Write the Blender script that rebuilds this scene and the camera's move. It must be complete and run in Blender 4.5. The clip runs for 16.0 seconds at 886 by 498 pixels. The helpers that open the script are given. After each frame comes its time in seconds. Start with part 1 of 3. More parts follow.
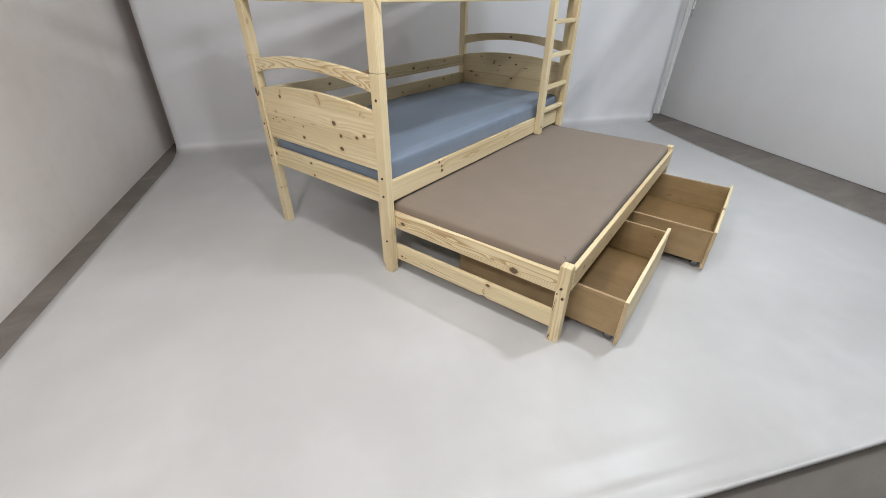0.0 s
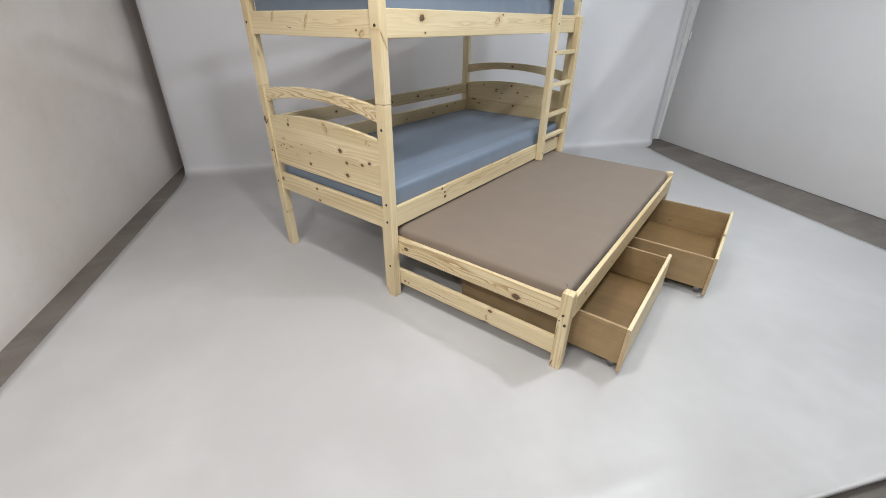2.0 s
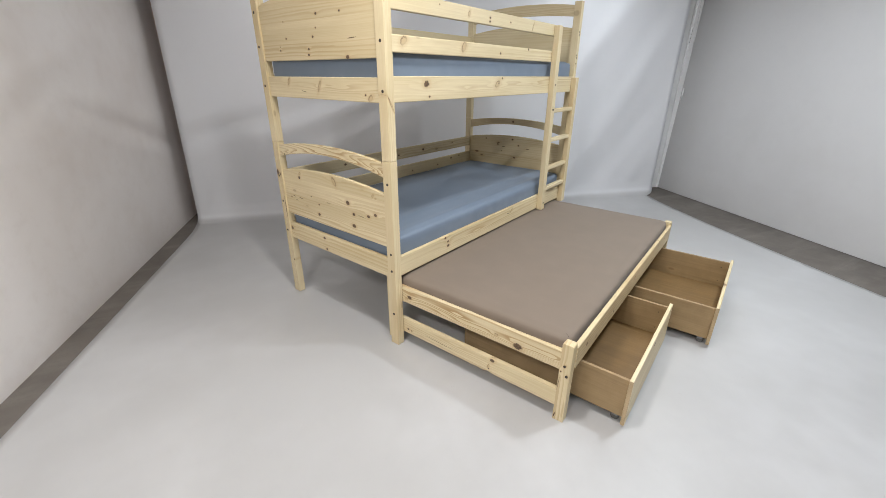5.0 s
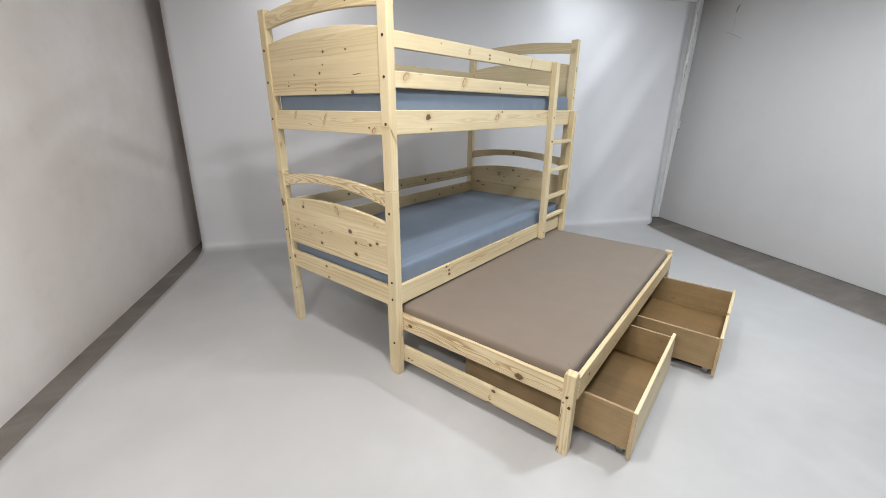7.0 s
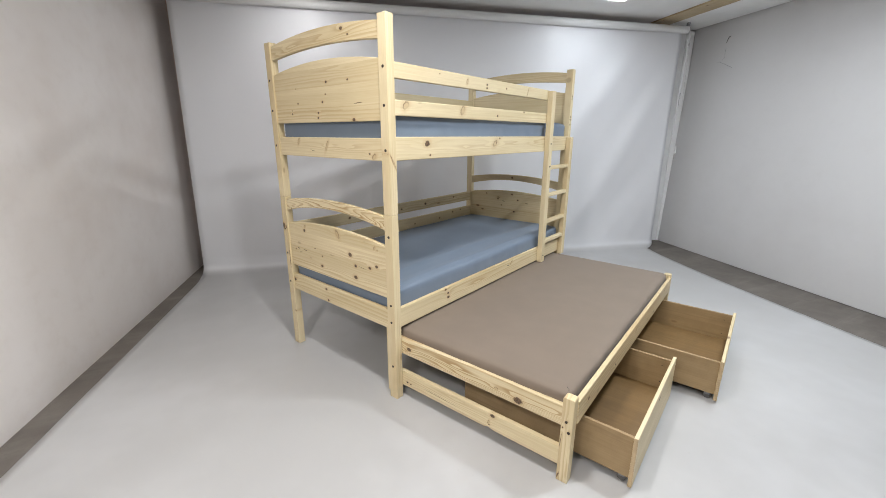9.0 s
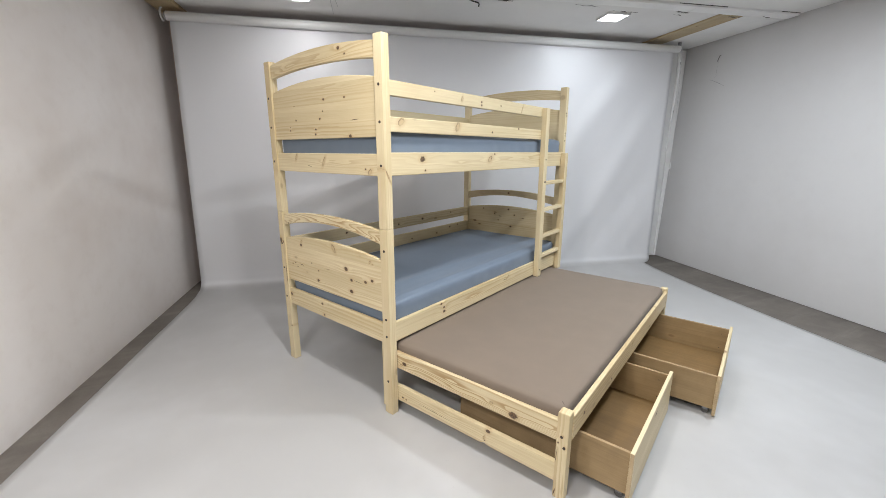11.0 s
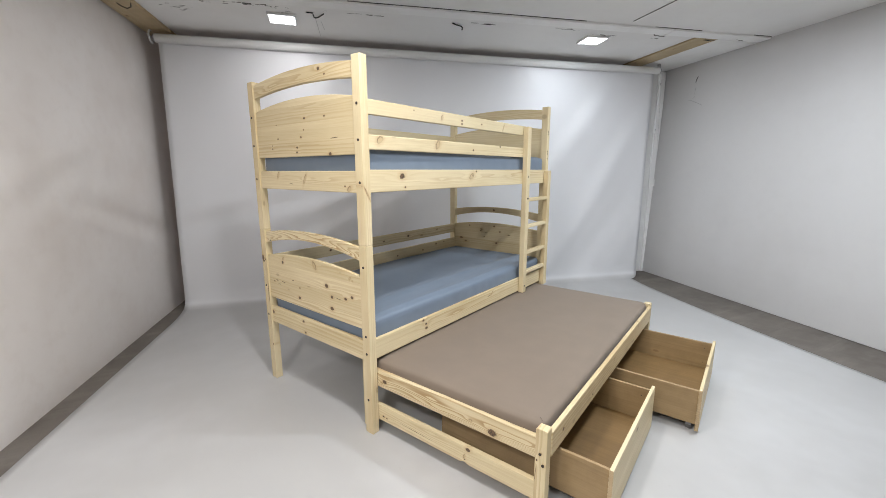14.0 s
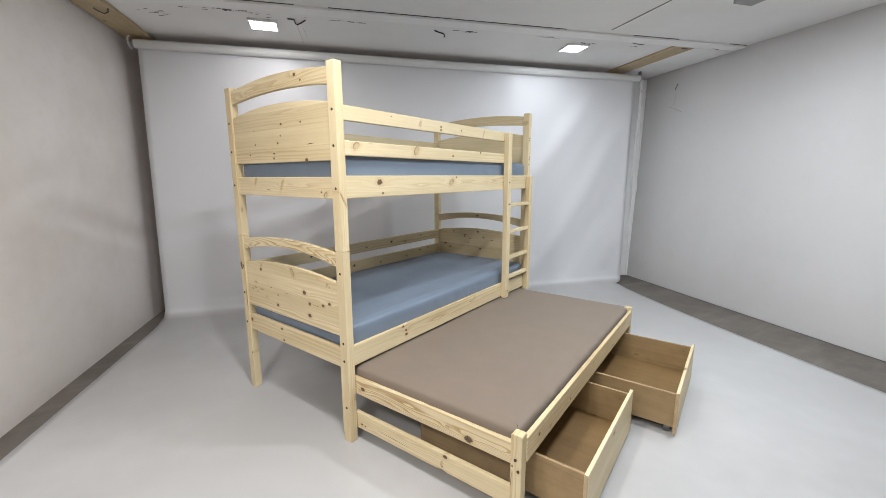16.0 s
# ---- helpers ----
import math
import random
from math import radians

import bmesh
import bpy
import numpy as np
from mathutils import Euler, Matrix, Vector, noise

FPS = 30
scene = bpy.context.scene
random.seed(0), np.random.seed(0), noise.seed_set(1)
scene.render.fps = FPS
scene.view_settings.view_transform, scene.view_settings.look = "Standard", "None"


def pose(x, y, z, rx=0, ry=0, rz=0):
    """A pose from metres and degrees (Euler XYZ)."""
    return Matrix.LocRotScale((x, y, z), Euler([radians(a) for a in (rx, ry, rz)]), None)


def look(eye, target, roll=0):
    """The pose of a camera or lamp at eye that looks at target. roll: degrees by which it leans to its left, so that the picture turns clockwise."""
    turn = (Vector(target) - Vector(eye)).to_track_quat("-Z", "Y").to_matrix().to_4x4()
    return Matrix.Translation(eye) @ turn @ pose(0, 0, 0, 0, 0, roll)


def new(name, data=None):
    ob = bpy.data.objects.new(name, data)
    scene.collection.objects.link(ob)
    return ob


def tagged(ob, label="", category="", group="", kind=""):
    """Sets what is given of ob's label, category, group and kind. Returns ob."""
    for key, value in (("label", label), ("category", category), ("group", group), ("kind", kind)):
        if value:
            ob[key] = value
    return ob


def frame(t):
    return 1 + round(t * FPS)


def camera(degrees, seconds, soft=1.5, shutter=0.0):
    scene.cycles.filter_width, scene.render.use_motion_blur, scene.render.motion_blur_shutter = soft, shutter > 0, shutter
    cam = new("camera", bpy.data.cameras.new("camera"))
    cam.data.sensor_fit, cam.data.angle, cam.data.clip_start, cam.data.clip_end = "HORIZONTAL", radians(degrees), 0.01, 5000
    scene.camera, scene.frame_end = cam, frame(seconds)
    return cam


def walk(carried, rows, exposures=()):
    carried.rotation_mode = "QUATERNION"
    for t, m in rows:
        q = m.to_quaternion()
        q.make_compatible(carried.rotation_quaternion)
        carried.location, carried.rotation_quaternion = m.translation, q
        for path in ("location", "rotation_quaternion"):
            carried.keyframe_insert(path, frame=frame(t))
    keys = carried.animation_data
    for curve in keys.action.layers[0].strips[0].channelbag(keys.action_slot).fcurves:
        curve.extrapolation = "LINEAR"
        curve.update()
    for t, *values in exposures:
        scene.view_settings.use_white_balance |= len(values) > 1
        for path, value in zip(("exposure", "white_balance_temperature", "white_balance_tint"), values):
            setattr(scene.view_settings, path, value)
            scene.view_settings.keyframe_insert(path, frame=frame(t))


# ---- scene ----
cam = camera(95.4, 16.0, soft=0.5)
PATH = [
    (0, (1.345, -1.29, 1.328), (0.316, 0.05, 0.258), 0.4),
    (0.5, (1.342, -1.293, 1.336), (0.306, 0.055, 0.282), 0.5),
    (1, (1.343, -1.294, 1.346), (0.295, 0.062, 0.315), 0.4),
    (1.5, (1.346, -1.296, 1.355), (0.286, 0.069, 0.348), 0.4),
    (2, (1.347, -1.297, 1.361), (0.277, 0.076, 0.378), 0.5),
    (2.5, (1.356, -1.301, 1.37), (0.27, 0.081, 0.417), 0.4),
    (3, (1.357, -1.307, 1.382), (0.259, 0.086, 0.457), 0.5),
    (3.5, (1.361, -1.311, 1.387), (0.251, 0.094, 0.496), 0.5),
    (4, (1.368, -1.312, 1.397), (0.243, 0.102, 0.54), 0.4),
    (6.5, (1.388, -1.319, 1.417), (0.204, 0.136, 0.725), 0.3),
    (7, (1.393, -1.32, 1.415), (0.198, 0.143, 0.756), 0.3),
    (7.5, (1.398, -1.324, 1.417), (0.196, 0.144, 0.785), 0.3),
    (8, (1.406, -1.327, 1.421), (0.195, 0.146, 0.818), 0.3),
    (8.5, (1.412, -1.326, 1.42), (0.195, 0.153, 0.845), 0.2),
    (9, (1.418, -1.328, 1.419), (0.195, 0.157, 0.872), 0.2),
    (11.5, (1.454, -1.322, 1.411), (0.22, 0.185, 0.957), 0.1),
    (12, (1.464, -1.315, 1.408), (0.231, 0.199, 0.975), 0.1),
    (12.5, (1.474, -1.31, 1.407), (0.243, 0.211, 0.995), -0.0),
    (13, (1.485, -1.302, 1.405), (0.256, 0.224, 1.003), -0.1),
    (13.5, (1.495, -1.295, 1.404), (0.269, 0.236, 1.012), -0.1),
    (14, (1.508, -1.286, 1.403), (0.285, 0.25, 1.02), -0.1),
    (14.5, (1.517, -1.281, 1.4), (0.301, 0.262, 1.028), -0.1),
    (15, (1.529, -1.27, 1.402), (0.321, 0.281, 1.035), -0.2),
    (15.5, (1.543, -1.257, 1.398), (0.342, 0.302, 1.039), -0.2),
    (16, (1.561, -1.243, 1.402), (0.371, 0.324, 1.047), -0.2),
]
walk(cam, [(t, look(eye, target, roll)) for t, eye, target, roll in PATH],
     exposures=[(0.0, 0.10), (4.0, 0.13), (9.0, 0.21), (16.0, 0.24)])

# ---- light ----
world = bpy.data.worlds.new("world")
scene.world = world
world.use_nodes = True
world.node_tree.nodes["Background"].inputs[0].default_value = (0.75, 0.8, 0.9, 1)
world.node_tree.nodes["Background"].inputs[1].default_value = 0.03
LAMP_COLOUR = (0.94, 0.96, 0.985)
# the panels have two tints, one a little cooler
WARM, COOL = (0.975, 0.957, 0.945), (0.885, 0.953, 1.02)

# The room is turned against the bed: u runs from the backdrop to the front, v across.
ROOM = pose(0, 0, 0, 0, 0, -37.8)
U_BACK, U_FRONT, V_LEFT, V_RIGHT, CEIL = -2.92, 4.4, -1.872, 3.99, 2.69


# ---- materials ----
class Nodes:
    """A short way to write node trees."""

    def __init__(self, name):
        self.mat = bpy.data.materials.new(name)
        self.mat.use_nodes = True
        self.tree = self.mat.node_tree
        self.bsdf = self.tree.nodes["Principled BSDF"]

    def node(self, kind, **values):
        made = self.tree.nodes.new(kind)
        for key, value in values.items():
            if key in made.inputs:
                self.put(made.inputs[key], value)
        return made

    def put(self, socket, value):
        if isinstance(value, bpy.types.NodeSocket):
            self.tree.links.new(value, socket)
        else:
            socket.default_value = value

    def math(self, op, a, b=0.0, c=0.0):
        made = self.tree.nodes.new("ShaderNodeMath")
        made.operation = op
        for socket, value in zip(made.inputs, (a, b, c)):
            self.put(socket, value)
        return made.outputs[0]

    def coords(self, which="Object"):
        return self.tree.nodes.new("ShaderNodeTexCoord").outputs[which]

    def split(self, vector):
        made = self.tree.nodes.new("ShaderNodeSeparateXYZ")
        self.put(made.inputs[0], vector)
        return made.outputs

    def join(self, x, y, z):
        made = self.tree.nodes.new("ShaderNodeCombineXYZ")
        for socket, value in zip(made.inputs, (x, y, z)):
            self.put(socket, value)
        return made.outputs[0]

    def noise(self, vector, scale, detail=3.0, rough=0.55, distortion=0.0):
        made = self.tree.nodes.new("ShaderNodeTexNoise")
        self.put(made.inputs["Vector"], vector)
        made.inputs["Scale"].default_value = scale
        made.inputs["Detail"].default_value = detail
        made.inputs["Roughness"].default_value = rough
        made.inputs["Distortion"].default_value = distortion
        return made.outputs["Fac"]

    def range(self, value, a, b, c=0.0, d=1.0, smooth=True):
        made = self.tree.nodes.new("ShaderNodeMapRange")
        if smooth:
            made.interpolation_type = "SMOOTHSTEP"
        for socket, v in zip(made.inputs, (value, a, b, c, d)):
            self.put(socket, v)
        return made.outputs[0]

    def mix(self, fac, a, b, blend="MIX"):
        made = self.tree.nodes.new("ShaderNodeMix")
        made.data_type, made.blend_type = "RGBA", blend
        self.put(made.inputs[0], fac)
        for socket, value in ((made.inputs[6], a), (made.inputs[7], b)):
            self.put(socket, value if isinstance(value, bpy.types.NodeSocket) else (*value, 1.0))
        return made.outputs[2]

    def bump(self, height, strength, distance):
        made = self.tree.nodes.new("ShaderNodeBump")
        self.put(made.inputs["Height"], height)
        made.inputs["Strength"].default_value = strength
        made.inputs["Distance"].default_value = distance
        self.put(self.bsdf.inputs["Normal"], made.outputs[0])

    def random(self):
        return self.tree.nodes.new("ShaderNodeObjectInfo").outputs["Random"]

    def done(self, colour, rough, metal=0.0):
        self.put(self.bsdf.inputs["Base Color"], colour if isinstance(colour, bpy.types.NodeSocket) else (*colour, 1.0))
        self.put(self.bsdf.inputs["Roughness"], rough)
        self.bsdf.inputs["Metallic"].default_value = metal
        return self.mat


def pine(name, along, across, knots=(), stray=0.0, dark=0.0, rings=70.0, stave=0.0, bold=0.0, brown=(0.33, 0.225, 0.125)):
    """Clear pine. along and across: the axes of the grain and of the board's height. knots: (along, across, radius, kind, turn, length to width), in metres and degrees.
    stray: how much knots of no fixed place show; dark: how brown the wood is; rings: growth lines a metre;
    stave: the width of the glued staves, if any; bold: how strong and wild the growth lines are; brown: what dark turns to."""
    n = Nodes(name)
    p = n.split(n.coords())
    s, c, d = p["xyz".index(along)], p["xyz".index(across)], p[3 - "xyz".index(along) - "xyz".index(across)]
    seed = n.math("MULTIPLY", n.random(), 37.0)
    if stave:
        strip = n.math("FLOOR", n.math("DIVIDE", c, stave))
        seed = n.math("MULTIPLY_ADD", strip, 3.7, seed)
    # wavering growth lines of uneven width, drawn out along the grain
    v = n.join(n.math("MULTIPLY", s, 0.55), n.math("MULTIPLY", c, 4.0), n.math("ADD", n.math("MULTIPLY", d, 4.0), seed))
    uneven = n.noise(n.join(n.math("MULTIPLY", s, 0.12), n.math("MULTIPLY", c, 26.0), seed), 1.0, 2.0)
    field = n.math("MULTIPLY_ADD", n.noise(v, 1.6, 2.0, 0.45), 2.0 + 2.0 * bold, n.math("MULTIPLY", c, rings * 0.7))
    field = n.math("MULTIPLY_ADD", uneven, 2.6, field)
    field = n.math("MULTIPLY_ADD", n.noise(n.join(n.math("MULTIPLY", s, 5.0), n.math("MULTIPLY", c, 40.0), seed), 1.0, 2.0), 0.45, field)
    core, ring, rim, tan, flame = None, None, None, None, None

    def most(old, value):
        return value if old is None else n.math("MAXIMUM", old, value)

    long = {"dark": 1.35, "tan": 1.6, "streak": 5.8, "slash": 3.6, "flame": 20.0}
    for ks, kc, r, *more in knots:
        kind = more[0] if more else "dark"
        turn = radians(more[1]) if len(more) > 1 else 0.0
        ratio = more[2] if len(more) > 2 else long[kind]
        a0 = n.math("SUBTRACT", s, ks)
        b0 = n.math("SUBTRACT", c, kc)
        a, b = a0, b0
        if turn:
            a = n.math("MULTIPLY_ADD", b0, math.sin(turn), n.math("MULTIPLY", a0, math.cos(turn)))
            b = n.math("MULTIPLY_ADD", a0, -math.sin(turn), n.math("MULTIPLY", b0, math.cos(turn)))
        if kind == "flame":
            # growth lines cut into long pointed loops
            wide = n.math("ADD", n.math("ABSOLUTE", n.math("DIVIDE", a, ratio * r)), n.math("POWER", n.math("DIVIDE", n.math("ABSOLUTE", b), 1.6 * r), 2.0))
            soft = n.math("POWER", 2.718, n.math("MULTIPLY", wide, -0.8))
            field = n.math("MULTIPLY_ADD", soft, 1.5 + 3.0 * min(bold, 1.0), field)
            flame = most(flame, n.range(wide, 2.2, 0.6))
            continue
        if kind != "streak":
            a2, b2 = n.math("MULTIPLY", a0, a0), n.math("MULTIPLY", b0, b0)
            wide = n.math("ADD", n.math("DIVIDE", a2, (6.0 * r) ** 2), n.math("DIVIDE", b2, (2.0 * r) ** 2))
            swell = n.math("MULTIPLY", n.math("POWER", 2.718, n.math("MULTIPLY", wide, -1.0)), (0.6 + 1.4 * bold) * min(3.2, 100.0 * r))
            field = n.math("ADD", field, swell)
        q = n.math("DIVIDE", a, ratio)
        near = n.math("SQRT", n.math("ADD", n.math("MULTIPLY", q, q), n.math("MULTIPLY", b, b)))
        near = n.math("MULTIPLY_ADD", n.noise(n.coords(), 70.0 if r > 0.008 else 160.0, 3.0, 0.6), 0.9 * r, near)
        if kind in ("tan", "slash"):
            tan = most(tan, n.range(near, r * 1.5, r * 0.9))
            one_side = n.range(b, -r, r, 0.25, 1.0)
            rim = most(rim, n.math("MULTIPLY", one_side, n.math("MULTIPLY", n.range(near, r * 1.65, r * 1.35), n.range(near, r * 0.95, r * 1.3))))
        else:
            core = most(core, n.range(near, r * 1.6, r * 1.15))
        if kind != "streak":
            ring = most(ring, n.range(near, r * 2.9, r * 1.3))
    line = n.math("FRACT", field)
    late = n.math("MULTIPLY", n.range(line, 0.3, 0.9), n.range(line, 1.0, 0.93))
    strong = n.range(n.noise(v, 0.9, 2.0), 0.40, 0.66)
    fibre = n.noise(n.join(n.math("MULTIPLY", s, 5.0), n.math("MULTIPLY", c, 260.0), n.math("MULTIPLY", d, 260.0)), 1.0, 3.0, 0.6)
    blotch = n.noise(n.join(n.math("MULTIPLY", s, 1.3), n.math("MULTIPLY", c, 9.0), seed), 1.0, 3.0)
    tone = n.mix(n.range(blotch, 0.3, 0.7), (0.765, 0.66, 0.438), (0.64, 0.53, 0.318))
    tone = n.mix(n.math("MULTIPLY", n.random(), 0.45), tone, (0.665, 0.565, 0.36))
    if stave:
        white = n.tree.nodes.new("ShaderNodeTexWhiteNoise")
        white.noise_dimensions = "1D"
        n.put(white.inputs["W"], n.math("ADD", strip, 11.3))
        tone = n.mix(n.math("MULTIPLY", white.outputs["Value"], 0.4), tone, (0.54, 0.435, 0.245))
    if dark:
        tone = n.mix(min(dark, 1.0), tone, brown)
        tone = n.mix(n.math("MULTIPLY", n.range(n.noise(n.coords(), 9.0, 4.0, 0.6), 0.35, 0.7), 0.4 * dark), tone, tuple(0.62 * v for v in brown))
    lines = n.math("MULTIPLY", late, n.math("MULTIPLY_ADD", strong, 0.36 + 0.42 * bold, 0.07 + 0.25 * bold))
    if flame is not None:
        lines = n.math("MULTIPLY_ADD", n.math("MULTIPLY", late, flame), 0.1 + 0.5 * bold, lines)
    tone = n.mix(n.math("MINIMUM", lines, 1.0), tone, tuple(0.7 * v for v in brown) if dark > 0.5 else (0.40 - 0.1 * bold, 0.24 - 0.07 * bold, 0.09 - 0.03 * bold))
    tone = n.mix(n.math("MULTIPLY", n.range(fibre, 0.35, 0.75), 0.22), tone, tuple(0.6 * v for v in brown) if dark > 0.5 else (0.46, 0.325, 0.16))
    # pin knots and resin flecks, drawn out along the grain
    if stray:
        cell = n.tree.nodes.new("ShaderNodeTexVoronoi")
        n.put(cell.inputs["Vector"], n.join(n.math("MULTIPLY", s, 3.6), n.math("MULTIPLY", c, 8.0), n.math("ADD", n.math("MULTIPLY", d, 3.0), seed)))
        cell.inputs["Scale"].default_value = 1.0
        fleck = n.math("MULTIPLY", n.range(cell.outputs["Distance"], 0.095, 0.05), stray)
        tone = n.mix(n.math("MULTIPLY", n.range(cell.outputs["Distance"], 0.2, 0.08), 0.3 * stray), tone, (0.52, 0.32, 0.13))
        tone = n.mix(fleck, tone, (0.13, 0.065, 0.03))
    if ring is not None:
        tone = n.mix(n.math("MULTIPLY", ring, 0.38), tone, (0.50, 0.33, 0.155))
    if core is not None:
        inner = n.mix(n.range(n.noise(n.coords(), 120.0, 2.0), 0.4, 0.65), (0.12, 0.062, 0.028), (0.035, 0.019, 0.011))
        tone = n.mix(n.math("MULTIPLY", core, 0.95), tone, inner)
    if rim is not None:
        tone = n.mix(n.math("MULTIPLY", tan, 0.5), tone, (0.48, 0.34, 0.18))
        tone = n.mix(n.math("MULTIPLY", rim, 0.8), tone, (0.19, 0.115, 0.055))
    n.bump(n.math("ADD", n.math("MULTIPLY", fibre, 0.6), n.math("MULTIPLY", late, 0.5)), 0.25, 0.0006)
    return n.done(tone, n.math("MULTIPLY_ADD", fibre, 0.2, 0.42))


def cloth(name, colour, weave=900.0, rough=0.78):
    n = Nodes(name)
    o = n.coords()
    p = n.split(o)
    threads = n.math("MULTIPLY", n.math("SINE", n.math("MULTIPLY", p[0], weave)), n.math("SINE", n.math("MULTIPLY", p[1], weave)))
    mott = n.noise(o, 7.0, 4.0)
    crease = n.noise(n.join(n.math("MULTIPLY", p[0], 1.6), n.math("MULTIPLY", p[1], 0.7), p[2]), 3.2, 4.0, 0.6, 0.6)
    tone = n.mix(n.range(mott, 0.3, 0.75), tuple(c * 0.97 for c in colour), tuple(min(1, c * 1.03) for c in colour))
    tone = n.mix(n.math("MULTIPLY", n.noise(o, 420.0, 2.0), 0.14), tone, tuple(c * 0.7 for c in colour))
    n.bump(n.math("ADD", n.math("MULTIPLY", threads, 0.02), n.math("MULTIPLY", crease, 0.7)), 0.2, 0.005)
    n.bsdf.inputs["Sheen Weight"].default_value = 0.12
    n.bsdf.inputs["Sheen Roughness"].default_value = 0.5
    return n.done(tone, rough)


def plaster(name, colour, dirt, amount=0.35, scale=1.0):
    """Painted wall: two sizes of mottling, faint trowel relief."""
    n = Nodes(name)
    o = n.coords()
    big = n.noise(o, 0.8 * scale, 4.0, 0.6)
    small = n.noise(o, 14.0 * scale, 4.0, 0.6)
    tone = n.mix(n.math("MULTIPLY", n.range(big, 0.4, 0.75), amount), colour, dirt)
    tone = n.mix(n.math("MULTIPLY", n.range(small, 0.45, 0.8), amount * 0.25), tone, dirt)
    n.bump(n.math("ADD", n.math("MULTIPLY", small, 0.5), n.math("MULTIPLY", n.noise(o, 3.0, 3.0), 1.5)), 0.25, 0.004)
    return n.done(tone, 0.75)


def vinyl(name):
    """White backdrop sheet with a satin sheen, thin enough to let a little light through. The part on the floor is
    greyed to stand in for dimmer light there, with specks of dirt.
    """
    n = Nodes(name)
    o = n.coords()
    dust = n.noise(o, 1.3, 5.0, 0.6)
    fine = n.noise(o, 30.0, 4.0, 0.65)
    # mask of the floor part, for its dimmer tone and its dirt specks
    floor_dim_dirt = n.math("MULTIPLY", n.range(n.split(o)[2], 0.06, 0.01), n.range(n.noise(o, 0.9, 4.0, 0.6), 0.15, 0.6, 0.55, 1.0))
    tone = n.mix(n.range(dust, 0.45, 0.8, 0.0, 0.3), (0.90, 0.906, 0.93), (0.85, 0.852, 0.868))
    tone = n.mix(n.math("MULTIPLY", floor_dim_dirt, 0.8), tone, (0.545, 0.54, 0.53))
    tone = n.mix(n.math("MULTIPLY", n.range(fine, 0.64, 0.76), n.math("MULTIPLY_ADD", floor_dim_dirt, 0.2, 0.04)), tone, (0.5, 0.49, 0.47))
    # greyed further towards the free end: weaker light put into the colour
    front_dim = n.math("MULTIPLY", n.range(n.split(o)[0], -0.2, 1.5), n.math("MULTIPLY", floor_dim_dirt, n.range(n.noise(o, 1.6, 5.0, 0.65), 0.25, 0.7, 0.12, 0.34)))
    tone = n.mix(front_dim, tone, (0.36, 0.355, 0.35))
    n.bump(n.noise(o, 60.0, 3.0), 0.08, 0.002)
    mat = n.done(tone, n.range(dust, 0.3, 0.8, 0.32, 0.46))
    through_light = n.tree.nodes.new("ShaderNodeBsdfTranslucent")
    n.put(through_light.inputs["Color"], tone)
    both = n.tree.nodes.new("ShaderNodeMixShader")
    both.inputs[0].default_value = 0.27
    n.put(both.inputs[1], n.bsdf.outputs[0])
    n.put(both.inputs[2], through_light.outputs[0])
    n.put(n.tree.nodes["Material Output"].inputs["Surface"], both.outputs[0])
    return mat


def concrete(name):
    n = Nodes(name)
    o = n.coords()
    big, mid, fine = n.noise(o, 1.7, 4.0), n.noise(o, 9.0, 5.0, 0.65), n.noise(o, 90.0, 3.0)
    tone = n.mix(n.range(big, 0.35, 0.7), (0.165, 0.146, 0.128), (0.125, 0.110, 0.096))
    tone = n.mix(n.range(mid, 0.4, 0.75, 0.0, 0.4), tone, (0.20, 0.18, 0.158))
    p = n.split(o)
    streak = n.noise(n.join(n.math("MULTIPLY_ADD", p[1], 1.4, n.math("MULTIPLY", p[0], 6.0)), n.math("MULTIPLY", p[1], 1.1), 0.0), 1.0, 4.0, 0.6, 0.5)
    tone = n.mix(n.range(streak, 0.45, 0.8, 0.0, 0.5), tone, (0.27, 0.25, 0.222))
    tone = n.mix(n.range(fine, 0.5, 0.8, 0.0, 0.4), tone, (0.11, 0.10, 0.09))
    # past the sheet's free end the colour is darkened to imitate weaker light
    end_dim = n.math("MULTIPLY", n.range(p[0], 1.2, 1.5), n.range(big, 0.2, 0.6, 0.5, 0.8))
    tone = n.mix(end_dim, tone, (0.088, 0.079, 0.071))
    n.bump(n.math("ADD", mid, n.math("MULTIPLY", fine, 0.4)), 0.35, 0.004)
    return n.done(tone, 0.92)


def plain(name, colour, rough, metal=0.0):
    n = Nodes(name)
    f = n.noise(n.coords(), 60.0, 3.0)
    tone = n.mix(n.math("MULTIPLY", f, 0.25), colour, tuple(c * 0.75 for c in colour))
    return n.done(tone, n.math("MULTIPLY_ADD", f, 0.15, rough - 0.05), metal)


def glowing(name, colour, strength):
    n = Nodes(name)
    n.bsdf.inputs["Emission Color"].default_value = (*colour, 1)
    n.bsdf.inputs["Emission Strength"].default_value = strength
    return n.done((0.9, 0.9, 0.9), 0.4)


M_BLUE = cloth("blue_jersey", (0.158, 0.205, 0.272), rough=0.55)
M_TAUPE = cloth("taupe_jersey", (0.192, 0.150, 0.115))
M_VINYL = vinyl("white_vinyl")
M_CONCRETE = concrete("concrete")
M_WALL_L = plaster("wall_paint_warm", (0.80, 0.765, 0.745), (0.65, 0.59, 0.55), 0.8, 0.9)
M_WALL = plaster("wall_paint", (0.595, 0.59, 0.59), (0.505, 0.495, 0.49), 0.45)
M_WALL_N = plaster("wall_paint_brown", (0.74, 0.575, 0.485), (0.62, 0.47, 0.39), 0.5)
